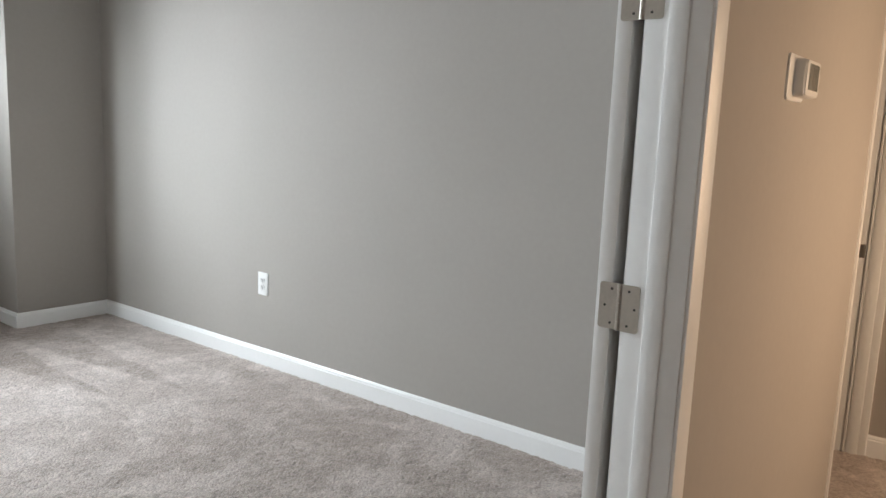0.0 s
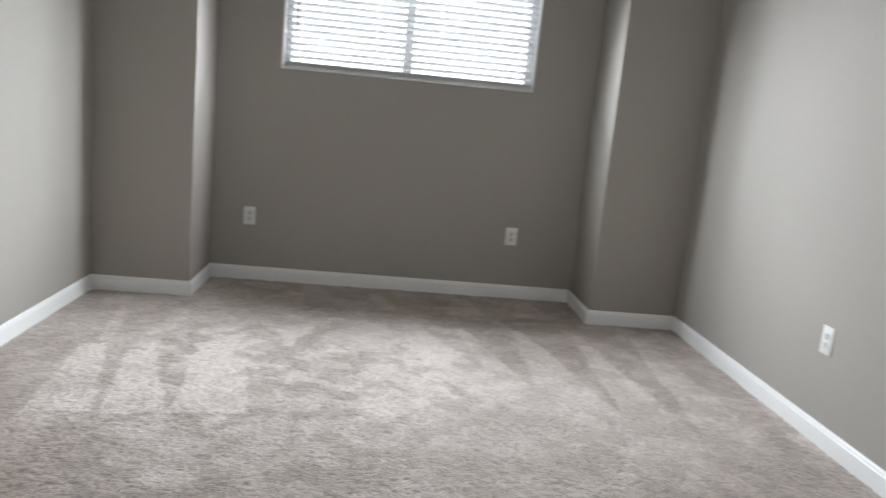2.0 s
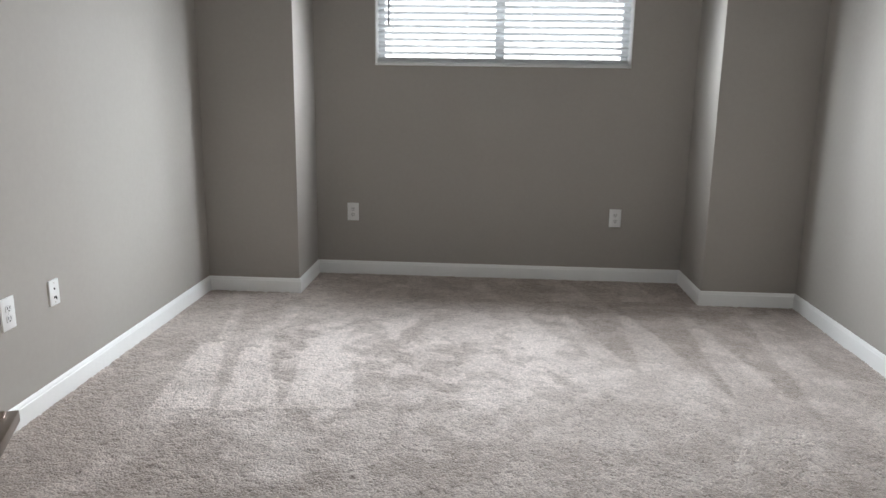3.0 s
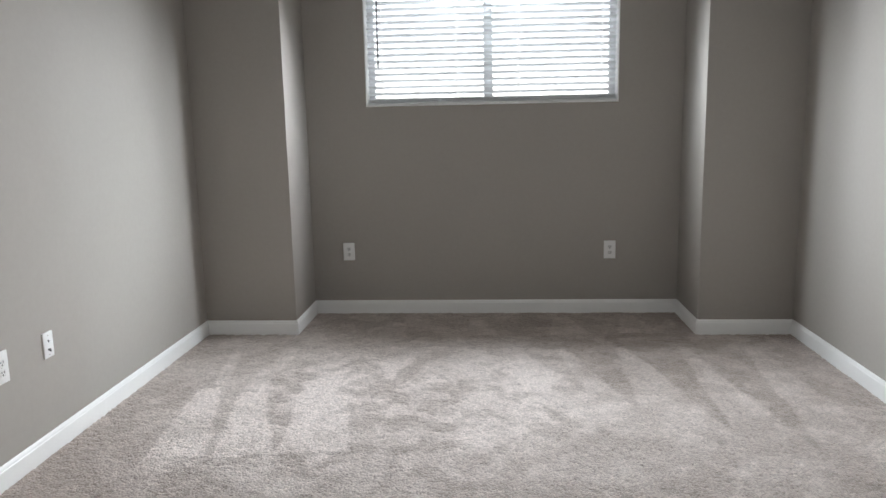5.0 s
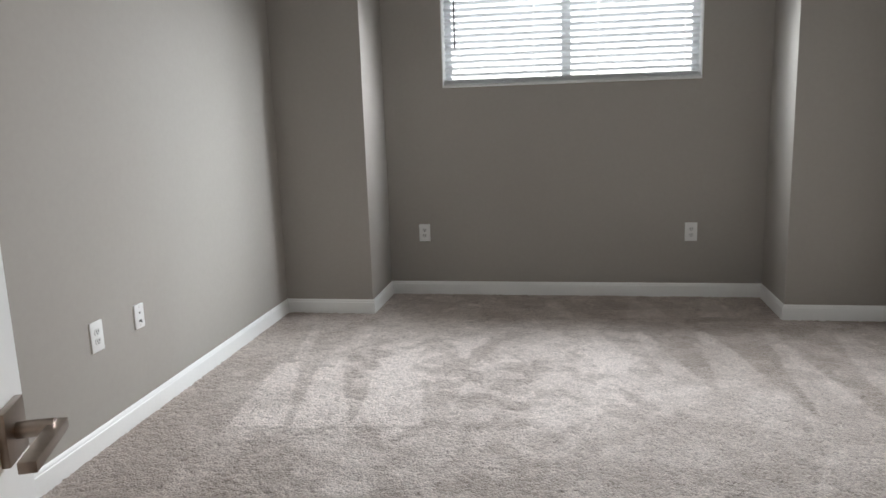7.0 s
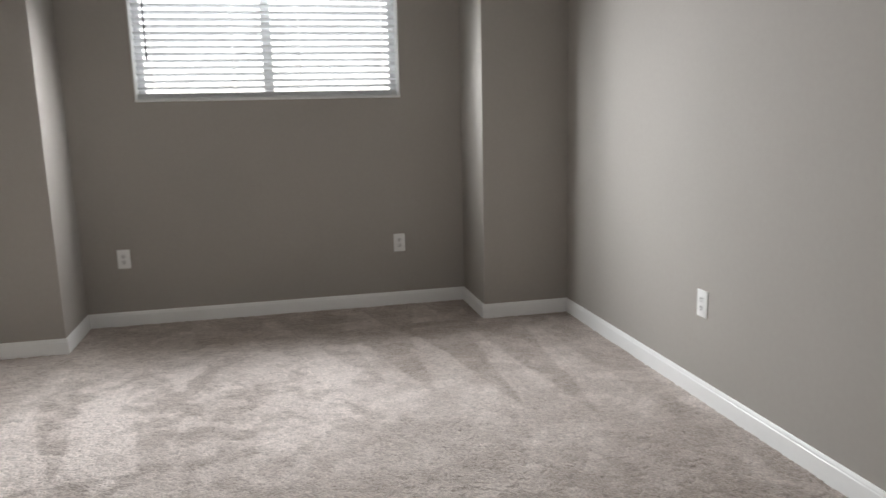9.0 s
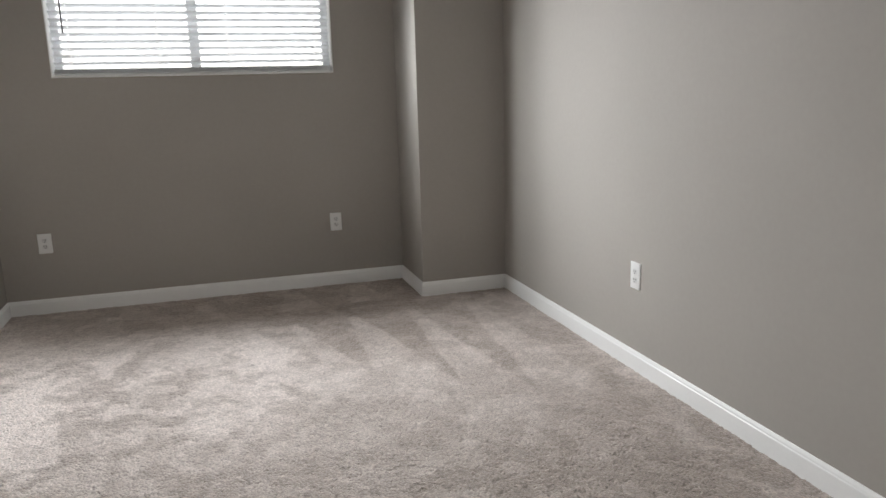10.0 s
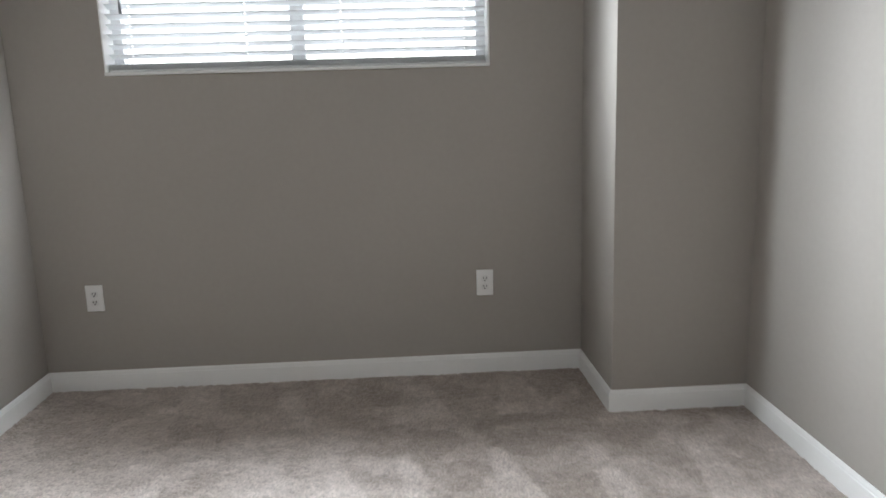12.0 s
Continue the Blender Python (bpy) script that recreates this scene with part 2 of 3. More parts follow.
# carpet: one sheet with an uneven pile; its nap value: which way the pile was last brushed, with window light painted
# in as paler pile
def carpet_floor():
    step = 0.009
    x0, x1, y0, y1 = WEST - 0.02, 1.15, -1.62, 3.90
    nx, ny = int((x1 - x0) / step) + 1, int((y1 - y0) / step) + 1
    gx, gy = np.meshgrid(np.linspace(x0, x1, nx), np.linspace(y0, y1, ny), indexing="ij")
    rng = np.random.default_rng(4)

    def wave(scale, seed, octaves=3, px=None, py=None):
        """Smooth value noise in -1 to 1, at px, py in place of the sheet's own points where they are given."""
        px = gx if px is None else np.clip(px, x0, x1)
        py = gy if py is None else np.clip(py, y0, y1)
        total, weight = np.zeros_like(gx), 0.0
        for o in range(octaves):
            s, r = scale / 2 ** o, np.random.default_rng(seed + o)
            table = r.uniform(-1, 1, (int((x1 - x0) / s) + 3, int((y1 - y0) / s) + 3))
            fx, fy = (px - x0) / s, (py - y0) / s
            ix, iy = fx.astype(int), fy.astype(int)
            tx, ty = fx - ix, fy - iy
            tx, ty = tx * tx * (3 - 2 * tx), ty * ty * (3 - 2 * ty)
            v = (table[ix, iy] * (1 - tx) + table[ix + 1, iy] * tx) * (1 - ty) + (table[ix, iy + 1] * (1 - tx) + table[ix + 1, iy + 1] * tx) * ty
            total, weight = total + v * 0.55 ** o, weight + 0.55 ** o
        return total / weight

    wob_x = gx + 0.022 * wave(0.25, 11) + 0.012 * wave(0.05, 15)
    wob_y = gy + 0.022 * wave(0.35, 21) + 0.012 * wave(0.05, 25)
    # paler towards the south, where the stronger window light is put into the tone
    nap_light = 0.175 + 0.08 * np.clip(1.3 - gy, 0, 1) + 0.08 * wave(0.9, 31) + 0.07 * wave(0.3, 41)

    ragged = np.clip(0.95 + 0.55 * wave(0.14, 101, 3), 0.35, 1.3)

    def stroke(ax, ay, bx, by, wa, wb, amount, soft):
        """A vacuum stroke from a to b with its widths at both ends."""
        nonlocal nap_light
        dx, dy = bx - ax, by - ay
        length = math.hypot(dx, dy)
        u = ((wob_x - ax) * dx + (wob_y - ay) * dy) / length ** 2
        v = ((wob_x - ax) * -dy + (wob_y - ay) * dx) / length
        half = (wa + (wb - wa) * u) / 2
        inside = np.clip((half - np.abs(v)) / soft + 0.5, 0, 1) * np.clip(u * length / soft + 0.5, 0, 1) * np.clip((1 - u) * length / soft + 0.5, 0, 1)
        nap_light = nap_light + inside * amount * ragged

    # the pile brushed towards the door lies lighter, with a dark wedge left between two strokes
    brushed = np.clip((wob_x + 4.46) / 0.05, 0, 1) * np.clip((wob_y - 0.75) / 0.5, 0, 1) * (0.28 + 0.05 * np.clip((wob_x + 4.4) / 1.2, 0, 1)) * np.clip((-2.2 - wob_x) / 1.1, 0.3, 1)
    for side_a, side_b, tip_x, tip_y, depth in WEDGES:
        u = (wob_x + 4.46) / (tip_x + 4.46)
        left, right = side_a + (tip_y - side_a) * u, side_b + (tip_y - side_b) * u
        inside = np.clip((wob_y - left) / 0.02 + 0.5, 0, 1) * np.clip((right - wob_y) / 0.012 + 0.5, 0, 1) * np.clip((1 - u) * 12, 0, 1)
        brushed = brushed * (1 - depth * np.clip(1.25 - 0.5 * u, 0, 1) * inside)
    nap_light = nap_light + brushed * np.clip(ragged, 0.6, 1.2)
    for s in STROKES:
        stroke(*s)
    swirl_x, swirl_y = gx + 0.10 * wave(0.22, 52, 2), gy + 0.10 * wave(0.22, 57, 2)
    foot = 0.7 * wave(0.11, 51, 2, swirl_x, swirl_y) + 0.35 * wave(0.055, 151, 2, swirl_x, swirl_y)
    # footmarks, plus a pool of window light painted paler at mid-floor
    trodden_lit = np.exp(-(((gx + 3.60) / 0.80) ** 2 + ((gy - 0.60) / 0.85) ** 2))
    nap_light = nap_light + (0.12 + np.clip((foot + 0.10) / 0.18, 0, 1) * 0.31) * np.clip(trodden_lit * 1.6, 0, 1)
    # swirling highlights of the pile, painted as thin pale lines
    crease_glint = np.clip(1 - np.abs(wave(0.16, 81, 3)) / 0.05, 0, 1)
    nap_light = nap_light + crease_glint * 0.26 * np.clip(trodden_lit * 1.3, 0, 1)
    nap_light = nap_light + np.clip((wave(0.07, 91, 2) - 0.15) / 0.2, 0, 1) * 0.12
    nap_light = nap_light + np.clip((wave(0.15, 71, 2, swirl_x, swirl_y) - 0.05) / 0.20, 0, 1) * 0.17
    nap_light = np.clip(nap_light, 0, 1)
    tufts = rng.normal(0, 1, gx.shape)
    soft_tufts = tufts
    for axis in (0, 1):
        soft_tufts = (np.roll(soft_tufts, 1, axis) + 2 * soft_tufts + np.roll(soft_tufts, -1, axis)) / 4
    z = 0.002 * wave(0.2, 61) + 0.0011 * np.clip(tufts, -1.5, 1.5) + 0.003 * np.clip(soft_tufts, -1, 0.3) - 0.0032 * (tufts < -1.7)
    me = bpy.data.meshes.new("floor")
    verts = np.stack([gx + rng.uniform(-0.003, 0.003, gx.shape), gy + rng.uniform(-0.003, 0.003, gx.shape), z], -1).reshape(-1, 3)
    idx = np.arange(nx * ny).reshape(nx, ny)
    quads = np.stack([idx[:-1, :-1], idx[1:, :-1], idx[1:, 1:], idx[:-1, 1:]], -1).reshape(-1, 4)
    # the sheet ends under the walls of the room and of the hall
    cx, cy = gx[:-1, :-1].ravel(), gy[:-1, :-1].ravel()
    quads = quads[(cx > EAST) | ((cy > SOUTH - 0.05) & (cy < NORTH + 0.05)) | ((cx > -1.55) & (cy > NORTH))]
    used = np.unique(quads)
    renumber = np.zeros(nx * ny, dtype=int)
    renumber[used] = np.arange(len(used))
    verts, quads = verts[used], renumber[quads]
    me.vertices.add(len(verts))
    me.vertices.foreach_set("co", verts.ravel())
    me.loops.add(quads.size)
    me.loops.foreach_set("vertex_index", quads.ravel().astype(np.int32))
    me.polygons.add(len(quads))
    me.polygons.foreach_set("loop_start", np.arange(0, quads.size, 4, dtype=np.int32))
    me.update()
    me.validate()
    me.attributes.new("nap_light", "FLOAT", "POINT").data.foreach_set("value", nap_light.ravel()[used].astype(np.float32))
    me.materials.append(carpet)
    me.shade_smooth()
    return new("floor", me)


# from x, y to x, y, width at both ends, how much lighter, softness of the edge
STROKES = [
    (-2.95, -0.28, -3.75, -0.415, 0.26, 0.11, 0.40, 0.014),
    (-3.82, -0.395, -4.43, -0.52, 0.07, 0.06, 0.22, 0.02),
    (-2.98, 0.00, -3.70, -0.18, 0.24, 0.13, 0.44, 0.014),
    (-3.72, -0.19, -4.40, -0.19, 0.10, 0.10, 0.24, 0.02),
    (-3.01, 0.28, -3.65, 0.20, 0.32, 0.24, 0.44, 0.014),
    (-3.64, 0.16, -4.03, 0.16, 0.16, 0.14, 0.34, 0.03),
    (-2.45, 0.26, -2.80, 0.26, 0.20, 0.12, 0.18, 0.05),
    (-2.35, -0.30, -2.93, -0.34, 0.14, 0.12, 0.12, 0.05),
    (-4.62, 1.80, -4.64, 2.15, 0.05, 0.05, 0.18, 0.02),
    (-4.72, 1.52, -5.12, 1.50, 0.26, 0.10, 0.22, 0.02),
    (-4.74, 1.96, -5.15, 1.94, 0.28, 0.10, 0.22, 0.02),
    (-4.70, 0.95, -5.05, 0.93, 0.24, 0.10, 0.18, 0.03),
    (-4.55, 0.40, -5.0, 0.38, 0.20, 0.12, 0.16, 0.03),
]
# dark wedges: its two sides at the broad end by the window, its tip, how dark
WEDGES = [
    (0.80, 1.08, -3.75, 1.17, 0.6),
    (1.17, 1.40, -3.70, 1.50, 0.8),
    (1.45, 1.75, -3.46, 1.72, 1.0),
    (1.80, 2.11, -3.22, 2.07, 1.0),
    (2.16, 2.48, -2.98, 2.36, 0.9),
    (2.56, 2.95, -2.60, 2.70, 0.6),
]
structure(carpet_floor(), "beige cut-pile carpet with vacuum strokes")

BASE_PROFILE = [(0.0, -0.01), (0.013, -0.01), (0.013, 0.070), (0.0125, 0.0735), (0.0095, 0.0765), (0.0095, 0.0795), (0.0085, 0.0845), (0.0055, 0.089), (0.0030, 0.093), (0.0, 0.093)]
room_line = [(EAST, DOOR_Y0 - 0.07), (EAST, SOUTH), (COLUMN, SOUTH), (COLUMN, ALCOVE_S), (WEST, ALCOVE_S), (WEST, ALCOVE_N), (COLUMN, ALCOVE_N), (COLUMN, NORTH), (EAST, NORTH), (EAST, DOOR_Y1 + 0.07)]


def turn_cut(p, q, r):
    """How a moulding's end is cut where the line p, q, r turns: shorter in an inner corner, longer round an outer one."""
    d, e = Vector(q) - Vector(p), Vector(r) - Vector(q)
    return -1.0 if d.x * e.y - d.y * e.x < 0 else 1.0


for i in range(len(room_line) - 1):
    a, b = room_line[i], room_line[i + 1]
    d = (Vector(b) - Vector(a)).normalized()
    cut_a = -turn_cut(room_line[i - 1], a, b) if i > 0 else 0.0
    cut_b = turn_cut(a, b, room_line[i + 2]) if i < len(room_line) - 2 else 0.0
    bm = bmesh.new()
    extrude_profile(bm, BASE_PROFILE, (*a, 0), (*b, 0), (d.y, -d.x, 0), cut_a, cut_b)
    structure(part("baseboard", bm, trim_paint), "white painted moulded baseboard")

# ---- window, sill and blind ----
FRAME_X0, FRAME_X1 = WEST - 0.17, WEST - 0.115
win = tagged(empty("window_1", pose(WEST - 0.14, (WINDOW_Y0 + WINDOW_Y1) / 2, WINDOW_Z0), "white vinyl sliding window with two panes", "window"), kind="structure")
wm = win.matrix_world.inverted()


def window_part(name, lo, hi, mat, bevel=0.002, label=""):
    bm = bmesh.new()
    box(bm, lo, hi, bevel)
    bm.transform(wm)
    return part(name, bm, mat, win, label)


fy0, fy1, fz0, fz1, fw = WINDOW_Y0 + 0.008, WINDOW_Y1 - 0.008, WINDOW_Z0 + 0.015, WINDOW_Z1 - 0.008, 0.042
window_part("window_frame", (FRAME_X0, fy0, fz0), (FRAME_X1, fy0 + fw, fz1), vinyl)
window_part("window_frame", (FRAME_X0, fy1 - fw, fz0), (FRAME_X1, fy1, fz1), vinyl)
window_part("window_frame", (FRAME_X0, fy0 + fw, fz0), (FRAME_X1, fy1 - fw, fz0 + fw), vinyl)
window_part("window_frame", (FRAME_X0, fy0 + fw, fz1 - fw), (FRAME_X1, fy1 - fw, fz1), vinyl)
window_part("meeting_stile", (FRAME_X0 + 0.004, 0.984, fz0 + fw), (FRAME_X1 - 0.004, 1.046, fz1 - fw), vinyl)
for a, b in ((fy0 + fw, 0.984), (1.046, fy1 - fw)):
    pane = window_part("pane", (FRAME_X0 + 0.022, a, fz0 + fw), (FRAME_X0 + 0.026, b, fz1 - fw), glass, 0.0, "clear glass pane")
    pane.visible_shadow = False
# white liner boards of the opening; the sill stands a little proud
window_part("window_sill", (WEST - 0.198, WINDOW_Y0 + 0.001, WINDOW_Z0 + 0.001), (WEST + 0.012, WINDOW_Y1 - 0.001, WINDOW_Z0 + 0.014), trim_paint, 0.003, "white painted window sill")
window_part("window_liner", (WEST - 0.198, WINDOW_Y0 + 0.001, WINDOW_Z0 + 0.015), (WEST + 0.003, WINDOW_Y0 + 0.008, WINDOW_Z1 - 0.001), trim_paint, 0.001)
window_part("window_liner", (WEST - 0.198, WINDOW_Y1 - 0.008, WINDOW_Z0 + 0.015), (WEST + 0.003, WINDOW_Y1 - 0.001, WINDOW_Z1 - 0.001), trim_paint, 0.001)
window_part("window_liner", (WEST - 0.198, WINDOW_Y0 + 0.009, WINDOW_Z1 - 0.008), (WEST + 0.003, WINDOW_Y1 - 0.009, WINDOW_Z1 - 0.001), trim_paint, 0.001)

BLIND_X = WEST - 0.050
blind = empty("window_blind", pose(BLIND_X, (WINDOW_Y0 + WINDOW_Y1) / 2, WINDOW_Z1 - 0.009), "white faux-wood venetian blind lowered with open slats", "blind")
bmat = blind.matrix_world.inverted()
by0, by1 = WINDOW_Y0 + 0.014, WINDOW_Y1 - 0.014


def blind_part(name, bm, mat, label=""):
    bm.transform(bmat)
    return part(name, bm, mat, blind, label)


bm = bmesh.new()
box(bm, (BLIND_X - 0.027, by0, WINDOW_Z1 - 0.055), (BLIND_X + 0.027, by1, WINDOW_Z1 - 0.009), 0.003)
blind_part("headrail", bm, slat_vinyl)
bm = bmesh.new()
box(bm, (BLIND_X - 0.025, by0, 1.4555), (BLIND_X + 0.026, by1, 1.4665), 0.003, 3)
blind_part("bottom_rail", bm, rail_vinyl, "white bottom rail with rounded edges")
PITCH, SLAT_TILT = 0.0425, radians(-19.5)
CORDS = (0.30, 0.80, 1.22, 1.77)


def slat_shape():
    """A flat slat, slightly crowned, with a slot at each cord; local x runs across it."""
    bm = bmesh.new()
    middle = (by0 + by1) / 2
    ys = sorted([by0 - middle, by1 - middle] + [y - middle + d for y in CORDS for d in (-0.004, 0.004)])
    xs = [-0.025 + 0.05 * k / 6 for k in range(7)]
    sheets = []
    for drop in (0.0013, -0.0013):
        sheets.append([[bm.verts.new((x, y, 0.0016 * (1 - (x / 0.025) ** 2) + drop)) for x in xs] for y in ys])
    for j in range(len(ys) - 1):
        for k in range(6):
            slot = j % 2 == 1 and k in (2, 3)
            for sheet in sheets:
                if not slot:
                    bm.faces.new((sheet[j][k], sheet[j][k + 1], sheet[j + 1][k + 1], sheet[j + 1][k]))
        if j % 2 == 1:
            for k in (2, 4):
                bm.faces.new((sheets[0][j][k], sheets[0][j + 1][k], sheets[1][j + 1][k], sheets[1][j][k]))
            for jj in (j, j + 1):
                for k in (2, 3):
                    bm.faces.new((sheets[0][jj][k], sheets[0][jj][k + 1], sheets[1][jj][k + 1], sheets[1][jj][k]))
        for k in (0, 6):
            bm.faces.new((sheets[0][j][k], sheets[0][j + 1][k], sheets[1][j + 1][k], sheets[1][j][k]))
    for jj in (0, len(ys) - 1):
        for k in range(6):
            bm.faces.new((sheets[0][jj][k], sheets[0][jj][k + 1], sheets[1][jj][k + 1], sheets[1][jj][k]))
    return bm


count = int((WINDOW_Z1 - 0.075 - 1.52) / PITCH) + 1
first = part("slat", slat_shape(), slat_vinyl, blind)
SPARE = 6
for i in range(count + SPARE):
    ob = first if i == 0 else new("slat", first.data)
    ob.parent = blind
    if i < SPARE:
        # spare slats lie stacked on the rail
        ob.location = (0, 0, 1.4682 + i * 0.0042 - (WINDOW_Z1 - 0.009))
    else:
        ob.location = (0, 0, 1.524 + (i - SPARE) * PITCH - (WINDOW_Z1 - 0.009))
        ob.rotation_euler = (0, SLAT_TILT, 0)
for y in CORDS:
    for dx in (-0.026, 0.026):
        bm = bmesh.new()
        rod(bm, (BLIND_X + dx, y, 1.460), (BLIND_X + dx, y, WINDOW_Z1 - 0.05), 0.0009, 6)
        blind_part("ladder_cord", bm, cord_white)
bm = bmesh.new()
rod(bm, (BLIND_X + 0.042, 0.277, 1.715), (BLIND_X + 0.042, 0.277, WINDOW_Z1 - 0.06), 0.0055, 8)
rod(bm, (BLIND_X + 0.042, 0.277, 1.700), (BLIND_X + 0.042, 0.277, 1.735), 0.0065, 8)
blind_part("tilt_wand", bm, wand_clear, "thin grey tilt wand")


# ---- outlets and plates ----
def duplex_outlet(m, width=0.079, height=0.124):
    """The wall lies in the local xz plane, y points out of it."""
    thing = empty("electrical_outlet", m, "white duplex outlet with its plate on the greige wall", "outlet", "outlets")
    bm = bmesh.new()
    box(bm, (-width / 2, -0.004, -height / 2), (width / 2, 0.006, height / 2), 0.003, 2)
    part("cover_plate", bm, plate_plastic, thing)
    for z in (0.0195, -0.0195):
        bm = bmesh.new()
        ring = []
        for k in range(28):
            a = 2 * math.pi * k / 28
            ring.append((max(-0.0172, min(0.0172, 0.0195 * math.cos(a))), max(-0.0142, min(0.0142, 0.0172 * math.sin(a)))))
        lower = [bm.verts.new((x, 0.003, z + h)) for x, h in ring]
        upper = [bm.verts.new((x * 0.96, 0.0082, z + h * 0.96)) for x, h in ring]
        for k in range(28):
            bm.faces.new((lower[k], lower[(k + 1) % 28], upper[(k + 1) % 28], upper[k]))
        bm.faces.new(upper)
        face = part("socket_face", bm, socket_plastic, thing)
        for x, h in ((-0.0066, 0.0095), (0.0066, 0.0082)):
            bm = bmesh.new()
            box(bm, (x - 0.0018, 0.0070, z + 0.0035 - h / 2), (x + 0.0018, 0.0086, z + 0.0035 + h / 2))
            part("slot", bm, slot_dark, face)
        bm = bmesh.new()
        rod(bm, (0, 0.0070, z - 0.0078), (0, 0.0086, z - 0.0078), 0.0033, 10)
        part("ground_hole", bm, slot_dark, face)
    bm = bmesh.new()
    rod(bm, (0, 0.004, 0), (0, 0.0072, 0), 0.0032, 12)
    part("screw", bm, socket_plastic, thing)
    return thing


outlet_west = duplex_outlet(pose(WEST, 0.027, 0.444, 0, 0, -90))
copy_thing(outlet_west, pose(WEST, 1.836, 0.444, 0, 0, -90))
copy_thing(outlet_west, pose(-2.735, SOUTH, 0.457, 0, 0, 0))
copy_thing(outlet_west, pose(-3.115, NORTH, 0.450, 0, 0, 180))

plate = empty("cable_wall_plate", pose(-3.033, SOUTH, 0.456), "white wall plate with a coaxial and a telephone jack", "wall plate")
bm = bmesh.new()
box(bm, (-0.034, -0.004, -0.054), (0.034, 0.007, 0.054), 0.003, 2)
part("cover_plate", bm, plate_plastic, plate)
bm = bmesh.new()
rod(bm, (0, 0.004, 0.016), (0, 0.0085, 0.016), 0.0046, 12)
part("coaxial_jack", bm, slot_dark, plate, "small dark coaxial jack")
bm = bmesh.new()
box(bm, (-0.0085, 0.003, -0.024), (0.0085, 0.0082, -0.016))
box(bm, (-0.0085, 0.0060, -0.030), (-0.0050, 0.0105, -0.022))
part("telephone_jack", bm, slot_dark, plate, "dark telephone jack")
for z in (0.041, -0.041):
    bm = bmesh.new()
    rod(bm, (0, 0.004, z), (0, 0.0072, z), 0.0030, 12)
    part("screw", bm, steel, plate)

# ---- double doorway: frame, casing, two leaves ----
frame_1 = tagged(empty("door_1", pose(EAST + 0.06, (DOOR_Y0 + DOOR_Y1) / 2, 0), "white painted double door frame with stops and casing", "door frame"), kind="structure")
fm = frame_1.matrix_world.inverted()


def frame_part(name, lo, hi, bevel=0.0015):
    bm = bmesh.new()
    box(bm, lo, hi, bevel)
    bm.transform(fm)
    return part(name, bm, trim_paint, frame_1)


jx0, jx1 = EAST - 0.001, HALL + 0.001
frame_part("jamb", (jx0, DOOR_Y1, -0.01), (jx1, DOOR_Y1 + J - 0.001, DOOR_TOP + J - 0.001))
frame_part("jamb", (jx0, DOOR_Y0 - J + 0.001, -0.01), (jx1, DOOR_Y0, DOOR_TOP + J - 0.001))
frame_part("head_jamb", (jx0, DOOR_Y0, DOOR_TOP), (jx1, DOOR_Y1, DOOR_TOP + J - 0.001))
sx0, sx1 = EAST + 0.042, EAST + 0.080
frame_part("stop", (sx0, DOOR_Y1 - 0.008, -0.01), (sx1, DOOR_Y1 + 0.002, DOOR_TOP), 0.003)
frame_part("stop", (sx0, DOOR_Y0 - 0.002, -0.01), (sx1, DOOR_Y0 + 0.008, DOOR_TOP), 0.003)
frame_part("stop", (sx0, DOOR_Y0 + 0.011, DOOR_TOP - 0.011), (sx1, DOOR_Y1 - 0.011, DOOR_TOP + 0.002), 0.003)
CASING_FULL = [(0.0, 0.0), (0.007, 0.0), (0.009, 0.006), (0.0095, 0.020), (0.012, 0.030), (0.0135, 0.045), (0.0135, 0.054), (0.011, 0.057), (0.0, 0.057)]
CASING = [(d, h * 0.88) for d, h in CASING_FULL]


def casing_side(x, out, y, way, top):
    """A moulded casing leg: x of the wall face, out its direction, y of the inner edge, way it grows."""
    bm = bmesh.new()
    low = [bm.verts.new((x + out * d, y + way * h, -0.01)) for d, h in CASING]
    high = [bm.verts.new((x + out * d, y + way * h, top + h)) for d, h in CASING]
    n = len(CASING)
    for k in range(n):
        bm.faces.new((low[k], low[(k + 1) % n], high[(k + 1) % n], high[k]))
    bm.faces.new(low)
    bm.faces.new(high[::-1])
    bm.transform(fm)
    return part("casing", bm, trim_paint, frame_1)


def casing_head(x, out, y0, y1, top):
    bm = bmesh.new()
    ends = [[bm.verts.new((x + out * d, y + s * h, top + h)) for d, h in CASING] for y, s in ((y0, -1), (y1, 1))]
    n = len(CASING)
    for k in range(n):
        bm.faces.new((ends[0][k], ends[0][(k + 1) % n], ends[1][(k + 1) % n], ends[1][k]))
    bm.faces.new(ends[0])
    bm.faces.new(ends[1][::-1])
    bm.transform(fm)
    return part("head_casing", bm, trim_paint, frame_1)


for x, out in ((HALL, 1), (EAST, -1)):
    casing_side(x, out, DOOR_Y1 + 0.006, 1, DOOR_TOP + 0.006)
    casing_side(x, out, DOOR_Y0 - 0.006, -1, DOOR_TOP + 0.006)
    casing_head(x, out, DOOR_Y0 - 0.006, DOOR_Y1 + 0.006, DOOR_TOP + 0.006)

HINGES = (0.38, 0.966, 1.552, 2.138)
PIN_X, LEAF_T, GAP = EAST - 0.010, 0.032, 0.019
NORTH_LEAF, SOUTH_LEAF = 0.775, 0.387


